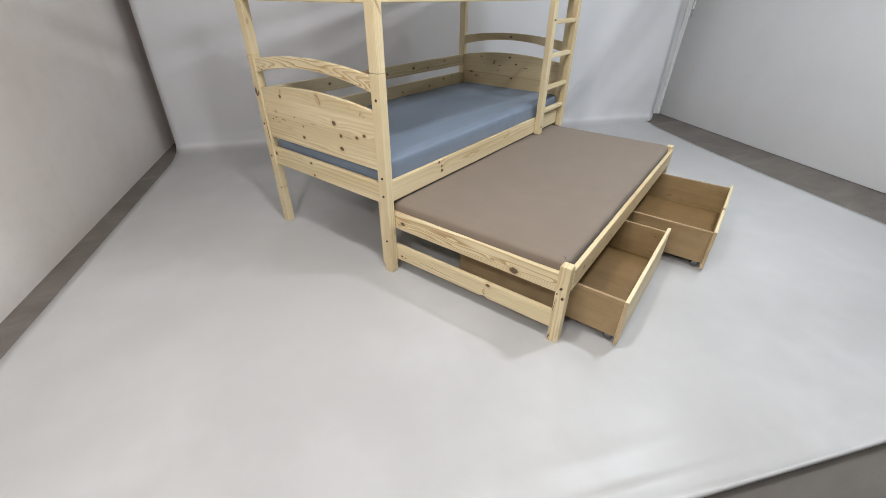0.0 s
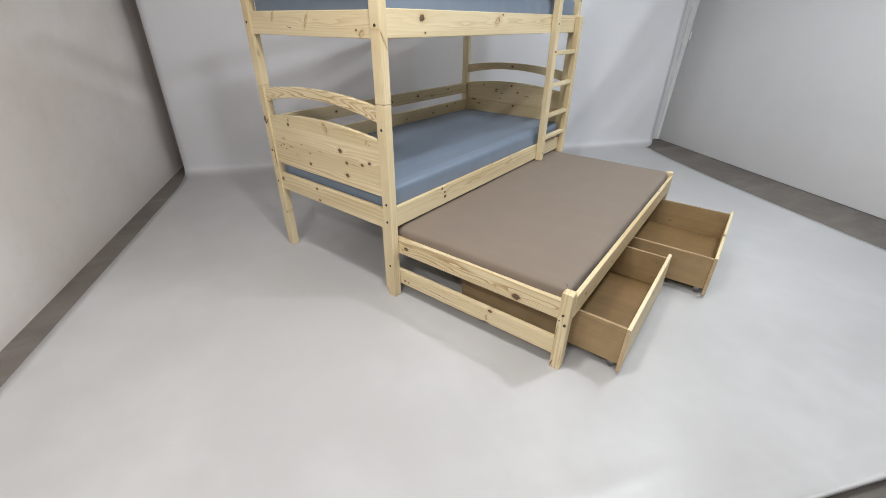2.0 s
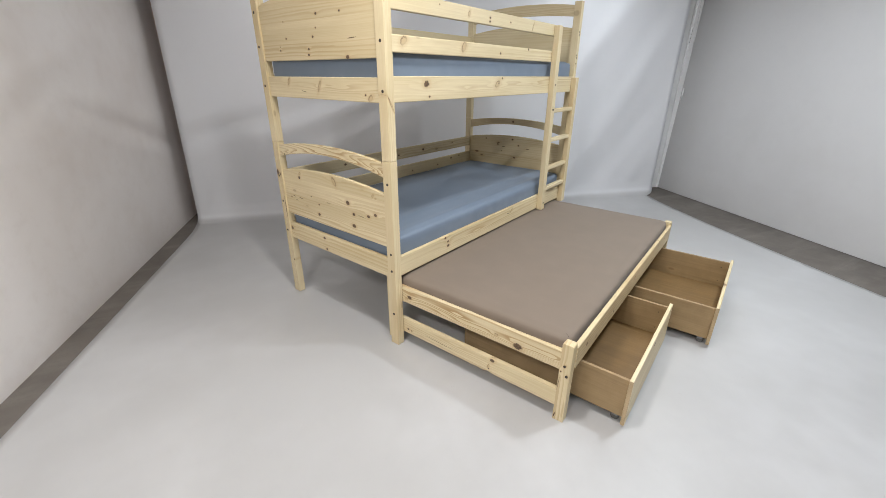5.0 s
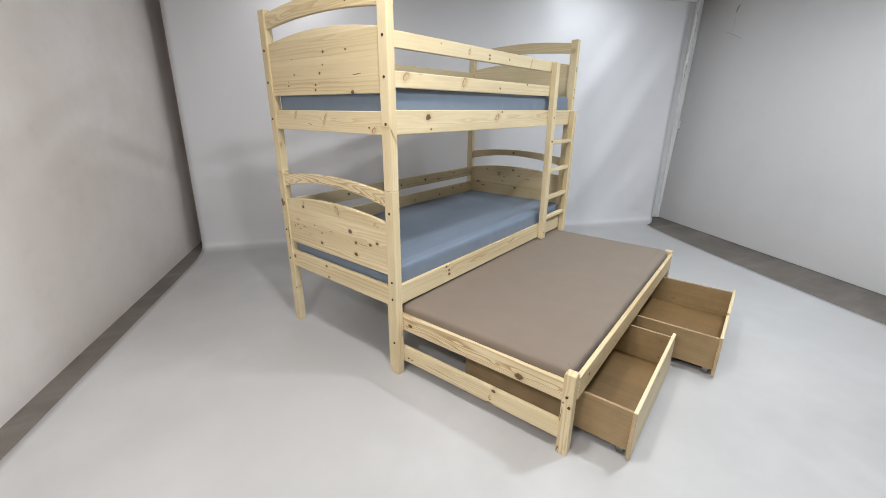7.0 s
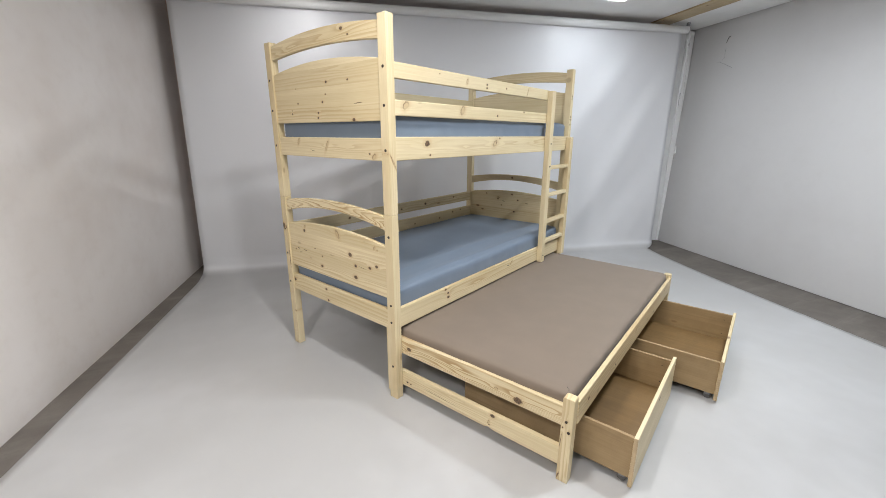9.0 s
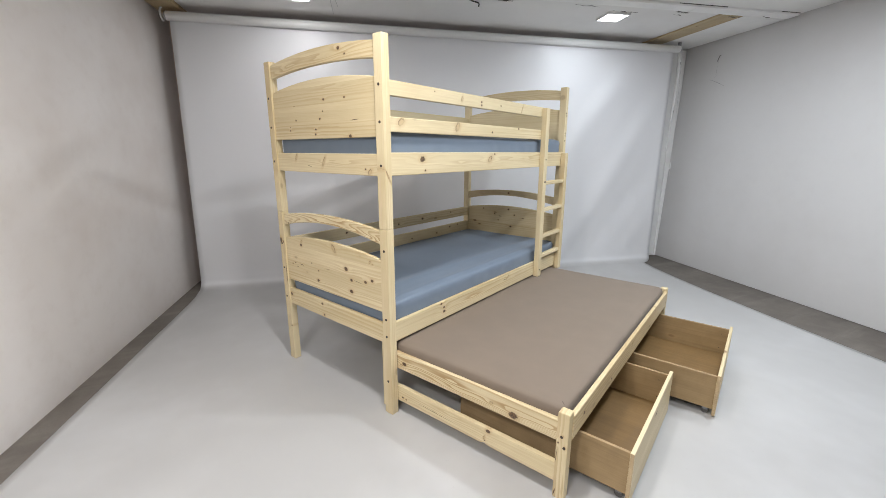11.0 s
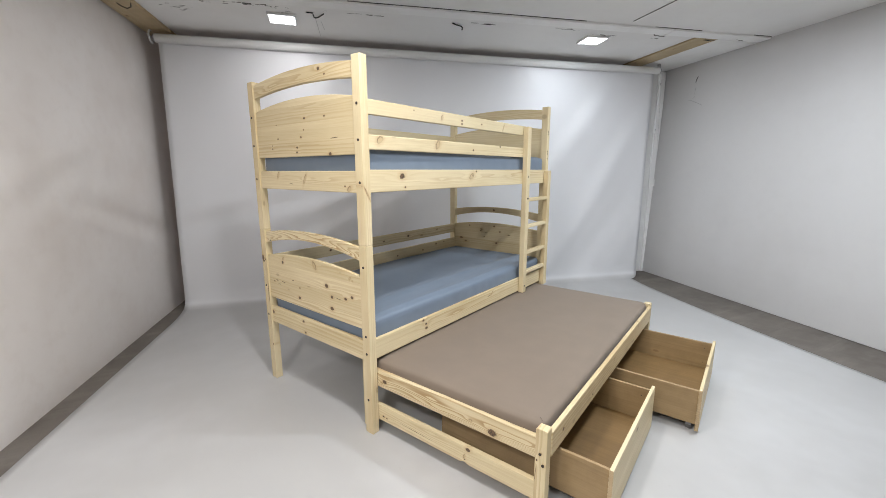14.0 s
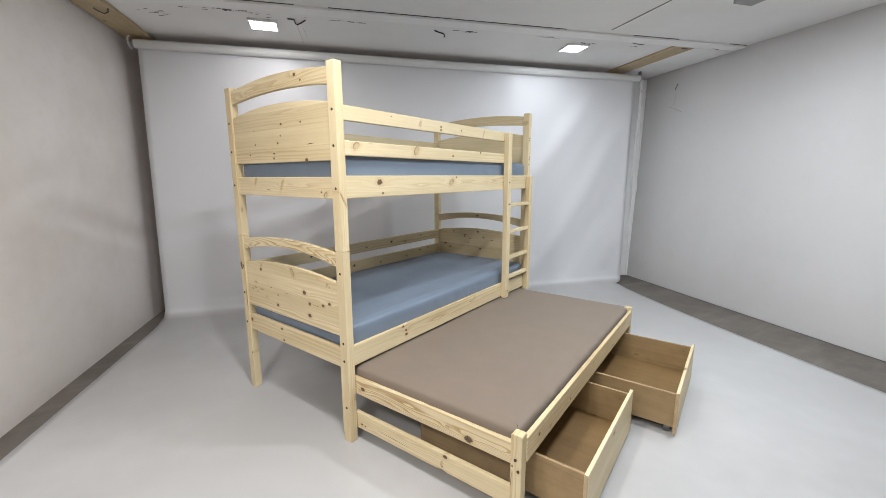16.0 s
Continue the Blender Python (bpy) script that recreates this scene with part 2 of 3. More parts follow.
M_CEIL = plaster("ceiling_paint", (0.87, 0.865, 0.855), (0.72, 0.70, 0.68), 0.4)
M_WHITE = plaster("white_lath_paint", (0.92, 0.92, 0.91), (0.6, 0.59, 0.57), 0.25, 3.0)
M_METAL = plain("dull_zinc", (0.25, 0.25, 0.255), 0.35, 1.0)
M_BOLT = plain("browned_bolt", (0.06, 0.045, 0.035), 0.45, 0.3)
M_BLACK = plain("black_rubber", (0.02, 0.02, 0.02), 0.55)
M_GREY = plain("grey_plastic", (0.30, 0.30, 0.31), 0.4)
M_CASTOR = plain("castor_plastic", (0.11, 0.105, 0.10), 0.4)
M_PLASTIC = plain("white_plastic", (0.8, 0.8, 0.8), 0.4)
M_MARK = plain("dark_scuff", (0.10, 0.095, 0.09), 0.8)
M_SEAM = plain("seam_shadow_gap", (0.09, 0.085, 0.08), 0.9)
M_LED = glowing("led_diffuser", LAMP_COLOUR, 9.0)
PINE_X = pine("pine_across", "x", "z", stray=0.8)
PINE_Y = pine("pine_lengthwise", "y", "z", stray=0.8)
PINE_Z = pine("pine_upright", "z", "y", stray=0.35, rings=90)
PINE_LATH = pine("pine_batten", "x", "y", stray=0.9, dark=0.45)
END_GRAIN = pine("pine_end_grain", "x", "z", dark=0.7, rings=120, brown=(0.42, 0.29, 0.16))
# drawer ply: own brown, deepened for shade inside, most on back and bottom
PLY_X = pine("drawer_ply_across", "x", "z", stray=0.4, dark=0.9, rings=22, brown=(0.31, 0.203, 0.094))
PLY_Y_SHADED = pine("drawer_ply_lengthwise_shaded", "y", "z", stray=0.4, dark=0.95, rings=22, brown=(0.25, 0.162, 0.073))
PLY_FLAT_SHADED = pine("drawer_bottom_ply_shaded", "x", "y", dark=1.0, rings=4, brown=(0.20, 0.119, 0.044))


# ---- mesh helpers ----
def link(name, bm, material, parent=None, label=""):
    mesh = bpy.data.meshes.new(name)
    bm.normal_update()
    bm.to_mesh(mesh)
    bm.free()
    mesh.materials.append(material)
    ob = new(name, mesh)
    if parent is not None:
        ob.parent = parent
    if label:
        ob["label"] = label
    return ob


def part(name, bm, material, parent, label=""):
    return link(name, bm, material, parent, label)


def thing(name, label, category, group="", m=None):
    ob = new(name)
    ob.empty_display_size = 0.1
    if m is not None:
        ob.matrix_world = m
    return tagged(ob, label, category, group)


def smooth(ob, angle=40):
    ob.data.shade_smooth()
    ob.data.set_sharp_from_angle(angle=radians(angle))
    return ob


def block(a, b, edge=0.003, seg=2):
    """A box between two corners with rounded edges."""
    bm = bmesh.new()
    bmesh.ops.create_cube(bm, size=1.0)
    for v in bm.verts:
        v.co = [p + (q - p) * (c + 0.5) for p, q, c in zip(a, b, v.co)]
    if edge:
        bmesh.ops.bevel(bm, geom=bm.edges[:], offset=edge, segments=seg, affect="EDGES", profile=0.5)
    return bm


def outline(points, axis, a, b, edge=0.003):
    """An outline in the plane across an axis, drawn out from a to b, its rims rounded."""
    bm = bmesh.new()
    def at(p, d):
        return (d, p[0], p[1]) if axis == "x" else (p[0], d, p[1]) if axis == "y" else (p[0], p[1], d)
    one = [bm.verts.new(at(p, a)) for p in points]
    two = [bm.verts.new(at(p, b)) for p in points]
    bm.faces.new(one)
    bm.faces.new(two[::-1])
    for i in range(len(points)):
        j = (i + 1) % len(points)
        bm.faces.new((one[j], one[i], two[i], two[j]))
    bmesh.ops.recalc_face_normals(bm, faces=bm.faces[:])
    if edge:
        rims = [e for e in bm.edges if len(e.link_faces) == 2 and e.calc_face_angle(0) > 0.6]
        bmesh.ops.bevel(bm, geom=rims, offset=edge, segments=2, affect="EDGES", profile=0.5)
    return bm


def disc(centre, axis, radius, depth, seg=16, edge=0.0):
    bm = bmesh.new()
    bmesh.ops.create_cone(bm, cap_ends=True, segments=seg, radius1=radius, radius2=radius, depth=depth)
    if edge:
        bmesh.ops.bevel(bm, geom=[e for e in bm.edges if e.calc_face_angle(0) > 0.9], offset=edge, segments=2, affect="EDGES", profile=0.5)
    turn = {"x": Matrix.Rotation(radians(90), 4, "Y"), "y": Matrix.Rotation(radians(90), 4, "X"), "z": Matrix()}[axis]
    bmesh.ops.transform(bm, matrix=Matrix.Translation(centre) @ turn, verts=bm.verts[:])
    return bm


def tube(points, radius, seg=8):
    """A round cord through points."""
    bm = bmesh.new()
    rings = []
    pts = [Vector(p) for p in points]
    for i, p in enumerate(pts):
        way = (pts[min(i + 1, len(pts) - 1)] - pts[max(i - 1, 0)]).normalized()
        side = way.cross(Vector((0, 0, 1)))
        side = side.normalized() if side.length > 0.05 else Vector((1, 0, 0))
        up = side.cross(way)
        rings.append([bm.verts.new(p + radius * (side * math.cos(k * math.tau / seg) + up * math.sin(k * math.tau / seg))) for k in range(seg)])
    for one, two in zip(rings, rings[1:]):
        for k in range(seg):
            bm.faces.new((one[k], one[(k + 1) % seg], two[(k + 1) % seg], two[k]))
    bm.faces.new(rings[0][::-1])
    bm.faces.new(rings[-1])
    bmesh.ops.recalc_face_normals(bm, faces=bm.faces[:])
    return bm


def setting(name, bm, material, label):
    ob = link(name, bm, material)
    ob.matrix_world = ROOM
    return tagged(ob, label, kind="structure")


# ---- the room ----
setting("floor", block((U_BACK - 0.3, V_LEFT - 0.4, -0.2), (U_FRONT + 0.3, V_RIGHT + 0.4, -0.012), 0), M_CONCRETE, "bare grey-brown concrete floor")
setting("ceiling", block((U_BACK - 0.3, V_LEFT - 0.4, CEIL), (U_FRONT + 0.3, V_RIGHT + 0.4, CEIL + 0.2), 0), M_CEIL, "white painted panel ceiling, scuffed and stained")
# both side walls lean a little towards the same side at the top
LEAN_L, LEAN_R = 0.045, 0.095
wall = outline([(V_LEFT, -0.012), (V_LEFT + LEAN_L, CEIL), (V_LEFT - 0.15, CEIL), (V_LEFT - 0.15, -0.012)], "x", U_BACK - 0.1, U_FRONT + 0.1, 0)
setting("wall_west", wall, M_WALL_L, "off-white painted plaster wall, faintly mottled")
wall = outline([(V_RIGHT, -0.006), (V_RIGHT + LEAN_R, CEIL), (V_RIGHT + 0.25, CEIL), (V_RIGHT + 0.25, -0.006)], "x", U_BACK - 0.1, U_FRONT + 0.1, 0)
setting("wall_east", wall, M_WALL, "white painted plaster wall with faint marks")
setting("wall_north", block((U_BACK - 0.15, V_LEFT - 0.15, -0.012), (U_BACK, V_RIGHT + 0.15, CEIL), 0), M_WALL_N, "grey-white plaster wall behind the backdrop")
setting("wall_south", block((U_FRONT, V_LEFT - 0.15, -0.012), (U_FRONT + 0.15, V_RIGHT + 0.15, CEIL), 0), M_WALL, "white painted plaster wall")


def backdrop():
    """One sheet: down from the roll, round a cove, along the floor, a little curled at its front end."""
    u_wall, r, u_end = -2.53, 0.10, 1.420
    rows = []
    top = 2.59
    n_up, n_cove, n_floor = 60, 10, 110
    for i in range(n_up):
        rows.append((u_wall, top - (top - r) * i / n_up, 1.0))
    for i in range(n_cove):
        a = i / n_cove * math.pi / 2
        rows.append((u_wall + r * (1 - math.cos(a)), r * (1 - math.sin(a)), 0.5))
    for i in range(n_floor + 1):
        rows.append((u_wall + r + (u_end - u_wall - r) * (i / n_floor) ** 0.8, 0.0, 0.0))
    # the free end curls over into a low lip
    for du, z in ((0.006, 0.027), (0.012, 0.021), (0.014, 0.013), (0.009, 0.007)):
        rows.append((u_end + du, z, -1.0))
    cols = 110
    bm = bmesh.new()
    grid = []
    for u, z, up in rows:
        line = []
        for j in range(cols + 1):
            f = j / cols
            out = max(0.0, u + 2.43)
            left = -1.714 - 0.03 * math.exp(-out / 0.12)
            right = 3.385 + 0.15 * math.exp(-out / 0.75)
            if up > 0.2:
                cove = max(0.0, min(1.0, (u + 2.53) / 0.10))
                right = 3.677 - 0.142 * cove * cove
                left = -1.687 - 0.057 * (1 - z / top)
            v = left + (right - left) * f
            du, dz = 0.0, 0.0
            if up > 0.2:
                hang = up * min(1.0, (top - z) / 0.5) * min(1.0, 0.12 + (1 - f) / 0.10) * min(1.0, 0.12 + f / 0.10)
                # slack folds that run down and to the side, stronger towards one edge
                k = 0.25 + 0.75 * f
                q = v * 0.80 - z * 0.60
                fold = noise.noise(Vector((q * 2.6, (z * 0.8 + v * 0.6) * 0.35, 1.7))) * 0.044
                fold += noise.noise(Vector((q * 5.5, (z + v) * 0.5, 7.1))) * 0.018
                soft = noise.noise(Vector((v * 0.7, z * 0.9, 3.3))) * 0.03
                du = (fold * k + soft) * hang
                du += 0.02 * math.sin(v * 1.3) * hang
            if z < 0.3:
                # a low ripple where the sheet turns on to the floor
                dz += 0.006 * math.exp(-((u + 2.33) / 0.05) ** 2) * (0.6 + noise.noise(Vector((v * 1.1, 0, 9))))
            edge = u_end - u
            if up == 0.0:
                rise = 0.028 * math.exp(-(edge / 0.02) ** 2) + 0.016 * math.exp(-((edge - 0.055) / 0.018) ** 2) + 0.006 * math.exp(-((edge - 0.17) / 0.05) ** 2)
                dz += rise * (1 + 0.5 * noise.noise(Vector((v * 1.4, u * 3, 5))))
                dz += 0.0025 * max(0, noise.noise(Vector((u * 1.6, v * 1.6, 2)))) * min(1, edge / 0.2)
            if u > 0:
                # the free end is cut a little askew
                du += 0.0105 * (v - 0.77) * u / u_end
            line.append(bm.verts.new((u + du, v, z + dz)))
        grid.append(line)
    for a, b in zip(grid, grid[1:]):
        for j in range(cols):
            bm.faces.new((a[j], b[j], b[j + 1], a[j + 1]))
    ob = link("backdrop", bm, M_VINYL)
    ob.matrix_world = ROOM
    ob.data.shade_smooth()
    thick = ob.modifiers.new("thickness", "SOLIDIFY")
    thick.thickness, thick.offset = 0.003, -1.0
    return tagged(ob, "white vinyl photo backdrop sheet hanging from a roll and laid over the floor", kind="structure")


backdrop()


def backdrop_roll():
    roll = thing("backdrop_roll", "white backdrop roller tube hung on brackets under the ceiling", "backdrop roll", m=ROOM)
    u, z = -2.505, 2.592
    smooth(part("tube", disc((u, (3.72 - 1.70) / 2, z), "y", 0.040, 3.72 + 1.70, 32, 0.003), M_PLASTIC, roll))
    for v in (-1.708, 3.728):
        smooth(part("end_cap", disc((u, v, z), "y", 0.034, 0.014, 24, 0.003), M_GREY, roll))
        if v < 0:
            ring = [(u + 0.052 * math.sin(t * math.tau / 20), v - 0.022, z + 0.012 + 0.052 * math.cos(t * math.tau / 20)) for t in range(17)]
            smooth(part("bracket", tube(ring, 0.008, 8), M_PLASTIC, roll, "white curved hook"), 60)
            continue
        part("bracket", block((u - 0.02, v - 0.008 - 0.01, z - 0.03), (u + 0.02, v - 0.008 + 0.01, CEIL - 0.002), 0.003), M_GREY, roll)
    # cord loop with its connector, and the weight of a second cord
    u = -2.50
    for k, (dv, low) in enumerate(((0.0, 1.42), (0.013, 1.62))):
        pts = [(u, 3.752 + dv - 0.032 * f ** 1.3 + 0.003 * math.sin(f * 9 + k), 2.57 - (2.57 - low) * f) for f in (0, 0.12, 0.25, 0.4, 0.55, 0.7, 0.85, 1.0)]
        smooth(part("cord", tube(pts, 0.0045), M_PLASTIC, roll), 60)
    smooth(part("connector", block((u - 0.010, 3.740, 2.40), (u + 0.010, 3.766, 2.475), 0.010, 3), M_PLASTIC, roll, "clear cord connector"))
    smooth(part("connector_slot", block((u + 0.008, 3.748, 2.425), (u + 0.0115, 3.758, 2.45), 0.001, 2), M_GREY, roll, "dark slot of the connector"))
    smooth(part("cord_weight", tube([(u, 3.804, 1.283), (u, 3.802, 1.20), (u, 3.797, 1.125)], 0.009, 10), M_PLASTIC, roll, "white cord weight"), 60)
    smooth(part("cord", tube([(u, 3.804, 1.28), (u, 3.800, 1.7), (u, 3.765, 2.57)], 0.0012, 6), M_WALL, roll), 60)
    return roll


backdrop_roll()
pole = thing("upright_board", "white painted board and conduit upright beside the backdrop", "board", m=ROOM)
part("board", block((-2.84, 3.55, -0.011), (-2.795, V_RIGHT + 0.1, CEIL - 0.034), 0.004), M_WHITE, pole)
part("channel", block((-2.794, 3.965, -0.010), (-2.775, V_RIGHT + 0.08, CEIL - 0.034), 0.004), M_WHITE, pole, "white square conduit")

# battens under the ceiling along both side walls
for name, v0, v1, u1, deep in (("wood_batten", -1.80, -1.585, U_FRONT - 0.4, 0.032), ("wood_batten", 3.345, 3.585, -1.576, 0.017)):
    b = link(name, block((U_BACK + 0.002, v0, CEIL - deep), (u1, v1, CEIL - 0.001), 0.003), PINE_LATH)
    b.matrix_world = ROOM
    tagged(b, "bare pine batten fixed under the ceiling along the wall", "batten", "ceiling battens")
b = link("white_batten", block((U_BACK + 0.002, 3.588, CEIL - 0.019), (-1.576, V_RIGHT + 0.085, CEIL - 0.001), 0.003), M_WHITE)
b.matrix_world = ROOM
tagged(b, "white painted strip under the ceiling beside the wall", "batten")


def ceiling_lath():
    lath = thing("ceiling_lath", "white painted lath across the ceiling, scuffed, in two lengths", "lath", m=ROOM)
    for v0, v1 in ((-1.58, 2.955), (2.962, V_RIGHT + 0.075)):
        def mid(v):
            return -1.577 + 0.0245 * (v - 0.56)
        pts = [(mid(v0) - 0.066, v0), (mid(v0) + 0.066, v0), (mid(v1) + 0.066, v1), (mid(v1) - 0.066, v1)]
        part("board", outline(pts, "z", CEIL - 0.020, CEIL - 0.001, 0.003), M_WHITE, lath)
    return lath


ceiling_lath()
# joints between the ceiling panels
for name, pts in (("ceiling_seam", [(-1.555, -1.57), (-1.523, -0.25)]), ("ceiling_seam", [(-1.518, 0.0), (-1.468, 2.05)]), ("ceiling_seam", [(-1.453, 2.75), (-1.440, 3.25)]), ("ceiling_seam", [(-1.424, 3.85), (-1.420, 4.06)]), ("ceiling_seam", [(-1.376, 2.455), (1.2, 2.53)])):
    (u0, v0), (u1, v1) = pts
    side = Vector((v1 - v0, -(u1 - u0))).normalized() * 0.004
    seam = outline([(u0 - side.x, v0 - side.y), (u0 + side.x, v0 + side.y), (u1 + side.x, v1 + side.y), (u1 - side.x, v1 - side.y)], "z", CEIL - 0.004, CEIL - 0.0005, 0)
    setting(name, seam, M_SEAM, "dark open joint between two ceiling panels")

for pts in ([(-1.93, -0.262), (-2.45, -0.24)], [(-2.03, -0.215), (-2.24, -0.197)]):
    (u0, v0), (u1, v1) = pts
    seam = outline([(u0, v0 - 0.002), (u0, v0 + 0.002), (u1, v1 + 0.002), (u1, v1 - 0.002)], "z", CEIL - 0.002, CEIL - 0.0005, 0)
    setting("ceiling_seam", seam, M_WALL, "faint filled joint between two ceiling panels")
plate = link("ceiling_plate", block((-0.615, 2.92, CEIL - 0.03), (-0.44, 3.095, CEIL - 0.001), 0.004), M_GREY)
plate.matrix_world = ROOM
tagged(plate, "square grey cover plate under the ceiling", "cover plate")

# scuffs, torn paint on the ceiling
rng = random.Random(4)
scuff = bmesh.new()
for u, v, ku, kv, count in ((-1.97, -1.30, 0.09, 0.16, 12), (-1.79, -1.1, 0.03, 0.10, 5), (-1.76, -0.75, 0.03, 0.24, 14), (-1.80, -0.52, 0.08, 0.08, 6), (-1.768, 0.07, 0.02, 0.18, 9), (-1.65, 0.84, 0.02, 0.03, 3), (-1.755, 1.23, 0.02, 0.14, 8), (-1.70, 2.0, 0.03, 0.16, 10), (-1.77, 2.42, 0.02, 0.14, 9), (-1.65, 2.95, 0.02, 0.12, 6), (-1.55, 3.8, 0.02, 0.06, 3), (-1.665, 2.99, 0.012, 0.05, 7), (-1.735, 3.0, 0.01, 0.06, 6), (-1.61, 3.5, 0.012, 0.03, 8)):
    for _ in range(count):
        cu, cv = u + rng.gauss(0, ku * 0.5), v + rng.gauss(0, kv * 0.5)
        lu, lv = rng.uniform(0.0015, 0.007), rng.uniform(0.006, 0.035)
        vs = [scuff.verts.new((cu + p * lu + q * lv * rng.uniform(-0.3, 0.3), cv + q * lv, CEIL - 0.0215 if cv > 3.4 or abs(cu - (-1.577 + 0.0245 * (cv - 0.56))) < 0.07 else CEIL - 0.0015)) for p, q in ((-1, -1), (1, -0.8), (0.7, 1), (-0.8, 0.9))]
        scuff.faces.new(vs)
marks = setting("ceiling_scuffs", scuff, M_MARK, "small dark scuffs and chipped paint on the ceiling")
marks["kind"] = "stuff"


def ceiling_and_fill_lamp(u, v, turn, watts, colour):
    lamp = thing("ceiling_and_fill_lamp", "square white LED panel lamp, lit, under the ceiling; some added out of view", "lamp", "ceiling lamps", ROOM @ pose(u, v, CEIL, 0, 0, turn))
    s, z0, z1 = 0.115, -0.022, -0.002
    for k in range(4):
        side = block((-s, s - 0.012, z0), (s - 0.012, s, z1), 0.002)
        bmesh.ops.rotate(side, matrix=Matrix.Rotation(k * math.pi / 2, 3, "Z"), verts=side.verts[:])
        part("frame", side, M_PLASTIC, lamp)
    part("back_plate", block((-s + 0.013, -s + 0.013, z1 - 0.006), (s - 0.013, s - 0.013, z1), 0), M_PLASTIC, lamp)
    part("diffuser", block((-s + 0.0125, -s + 0.0125, z0 + 0.003), (s - 0.0125, s - 0.0125, z0 + 0.010), 0.001), M_LED, lamp, "glowing white diffuser")
    light = bpy.data.lights.new("lamp_light", "AREA")
    light.shape, light.size, light.energy, light.color = "SQUARE", 2 * s - 0.03, watts, colour
    bulb = new("lamp_light", light)
    bulb.parent = lamp
    bulb.location = (0, 0, z0 - 0.004)
    return lamp


# seen: first two; from shadows: fourth to sixth; the other three are added fill
for u, v, turn, watts, colour in ((-2.0, -0.535, 3, 4.5, WARM), (-1.90, 2.395, -4, 7.5, COOL), (-0.3, 2.72, 0, 15.0, COOL), (0.72, 0.03, 0, 29.0, WARM), (1.62, 0.40, 0, 8.0, WARM), (0.46, 2.02, 0, 34.0, COOL), (2.3, -1.2, 0, 46.0, WARM), (3.4, 1.15, 0, 6.0, COOL)):
    ceiling_and_fill_lamp(u, v, turn, watts, colour)

# loose cable ends on the ceiling and the wall
def cable(name, pts, label, r=0.004, category="cable"):
    c = smooth(link(name, tube(pts, r), M_GREY if name == "wall_crack" else M_BLACK), 60)
    c.matrix_world = ROOM
    return tagged(c, label, category)


cable("cable_end", [(-1.825, -0.325, CEIL - 0.004), (-1.822, -0.275, CEIL - 0.006), (-1.86, -0.272, CEIL - 0.010), (-1.905, -0.268, CEIL - 0.012), (-1.915, -0.255, CEIL - 0.012), (-1.89, -0.228, CEIL - 0.010), (-1.82, -0.186, CEIL - 0.006)], "black cable loop hanging from the ceiling", 0.005)
cable("cable_end", [(-1.785, 0.915, CEIL - 0.004), (-1.80, 0.955, CEIL - 0.010), (-1.82, 1.005, CEIL - 0.012), (-1.85, 1.025, CEIL - 0.014), (-1.885, 1.032, CEIL - 0.02)], "black cable end poking from the ceiling", 0.006)
cable("cable_end", [(-1.87, -1.70, CEIL - 0.036), (-1.90, -1.685, CEIL - 0.045), (-1.93, -1.66, CEIL - 0.05), (-1.90, -1.62, CEIL - 0.045), (-1.85, -1.60, CEIL - 0.036)], "black cable loop clipped under the wooden batten")
# a wire end in the wall with a torn strip of paint below it
cable("wall_wire", [(-2.256, 4.086, 2.497), (-2.258, 4.066, 2.487), (-2.268, 4.060, 2.458), (-2.279, 4.064, 2.43)], "short dark wire end sticking out of the wall", 0.0035)
cable("wall_crack", [(-2.279, 4.077, 2.43), (-2.284, 4.073, 2.35), (-2.279, 4.071, 2.279), (-2.30, 4.070, 2.25)], "thin grey crack in the wall paint", 0.0015, "crack")
cable("wall_crack", [(-2.37, 4.071, 2.243), (-2.33, 4.070, 2.236), (-2.25, 4.068, 2.20), (-2.15, 4.066, 2.152)], "thin grey crack in the wall paint", 0.002, "crack")

# ---- the bunk bed ----
W, LONG, TOP, JOIN = 1.035, 2.075, 1.925, 1.036
PX, PY = 0.056, 0.046
bed = thing("bunk_bed", "pale knotty pine bunk bed with arched ends and a ladder", "bunk bed")


def arch(z_low_end, z_low_mid, z_high_end, z_high_mid, x0, x1, seg=20):
    lo, hi = [], []
    for i in range(seg + 1):
        f = i / seg
        k = 1 - (2 * f - 1) ** 2
        lo.append((x0 + (x1 - x0) * f, z_low_end + (z_low_mid - z_low_end) * k))
        hi.append((x0 + (x1 - x0) * f, z_high_end + (z_high_mid - z_high_end) * k))
    if z_low_end == z_low_mid:
        lo = [lo[0], lo[-1]]
    return lo + hi[::-1]


UP_PANEL = pine("pine_upper_end_panel", "x", "z", [(-0.471, 1.678, 0.0065), (-0.294, 1.676, 0.005), (-0.483, 1.619, 0.004), (-0.513, 1.581, 0.006), (-0.746, 1.582, 0.005), (-0.812, 1.528, 0.005), (-0.812, 1.546, 0.003), (-0.755, 1.66, 0.003), (-0.556, 1.528, 0.006), (-0.56, 1.502, 0.006), (-0.26, 1.487, 0.009), (-0.22, 1.565, 0.0022, "streak", 3, 14), (-0.3, 1.728, 0.010, "flame")], stave=0.092)
UP_ARC = pine("pine_upper_arch", "x", "z", [(-0.323, 1.905, 0.009), (-0.275, 1.873, 0.005), (-0.80, 1.868, 0.010, "flame", 10, 12), (-0.42, 1.885, 0.014, "flame", 6, 26)], bold=0.0)
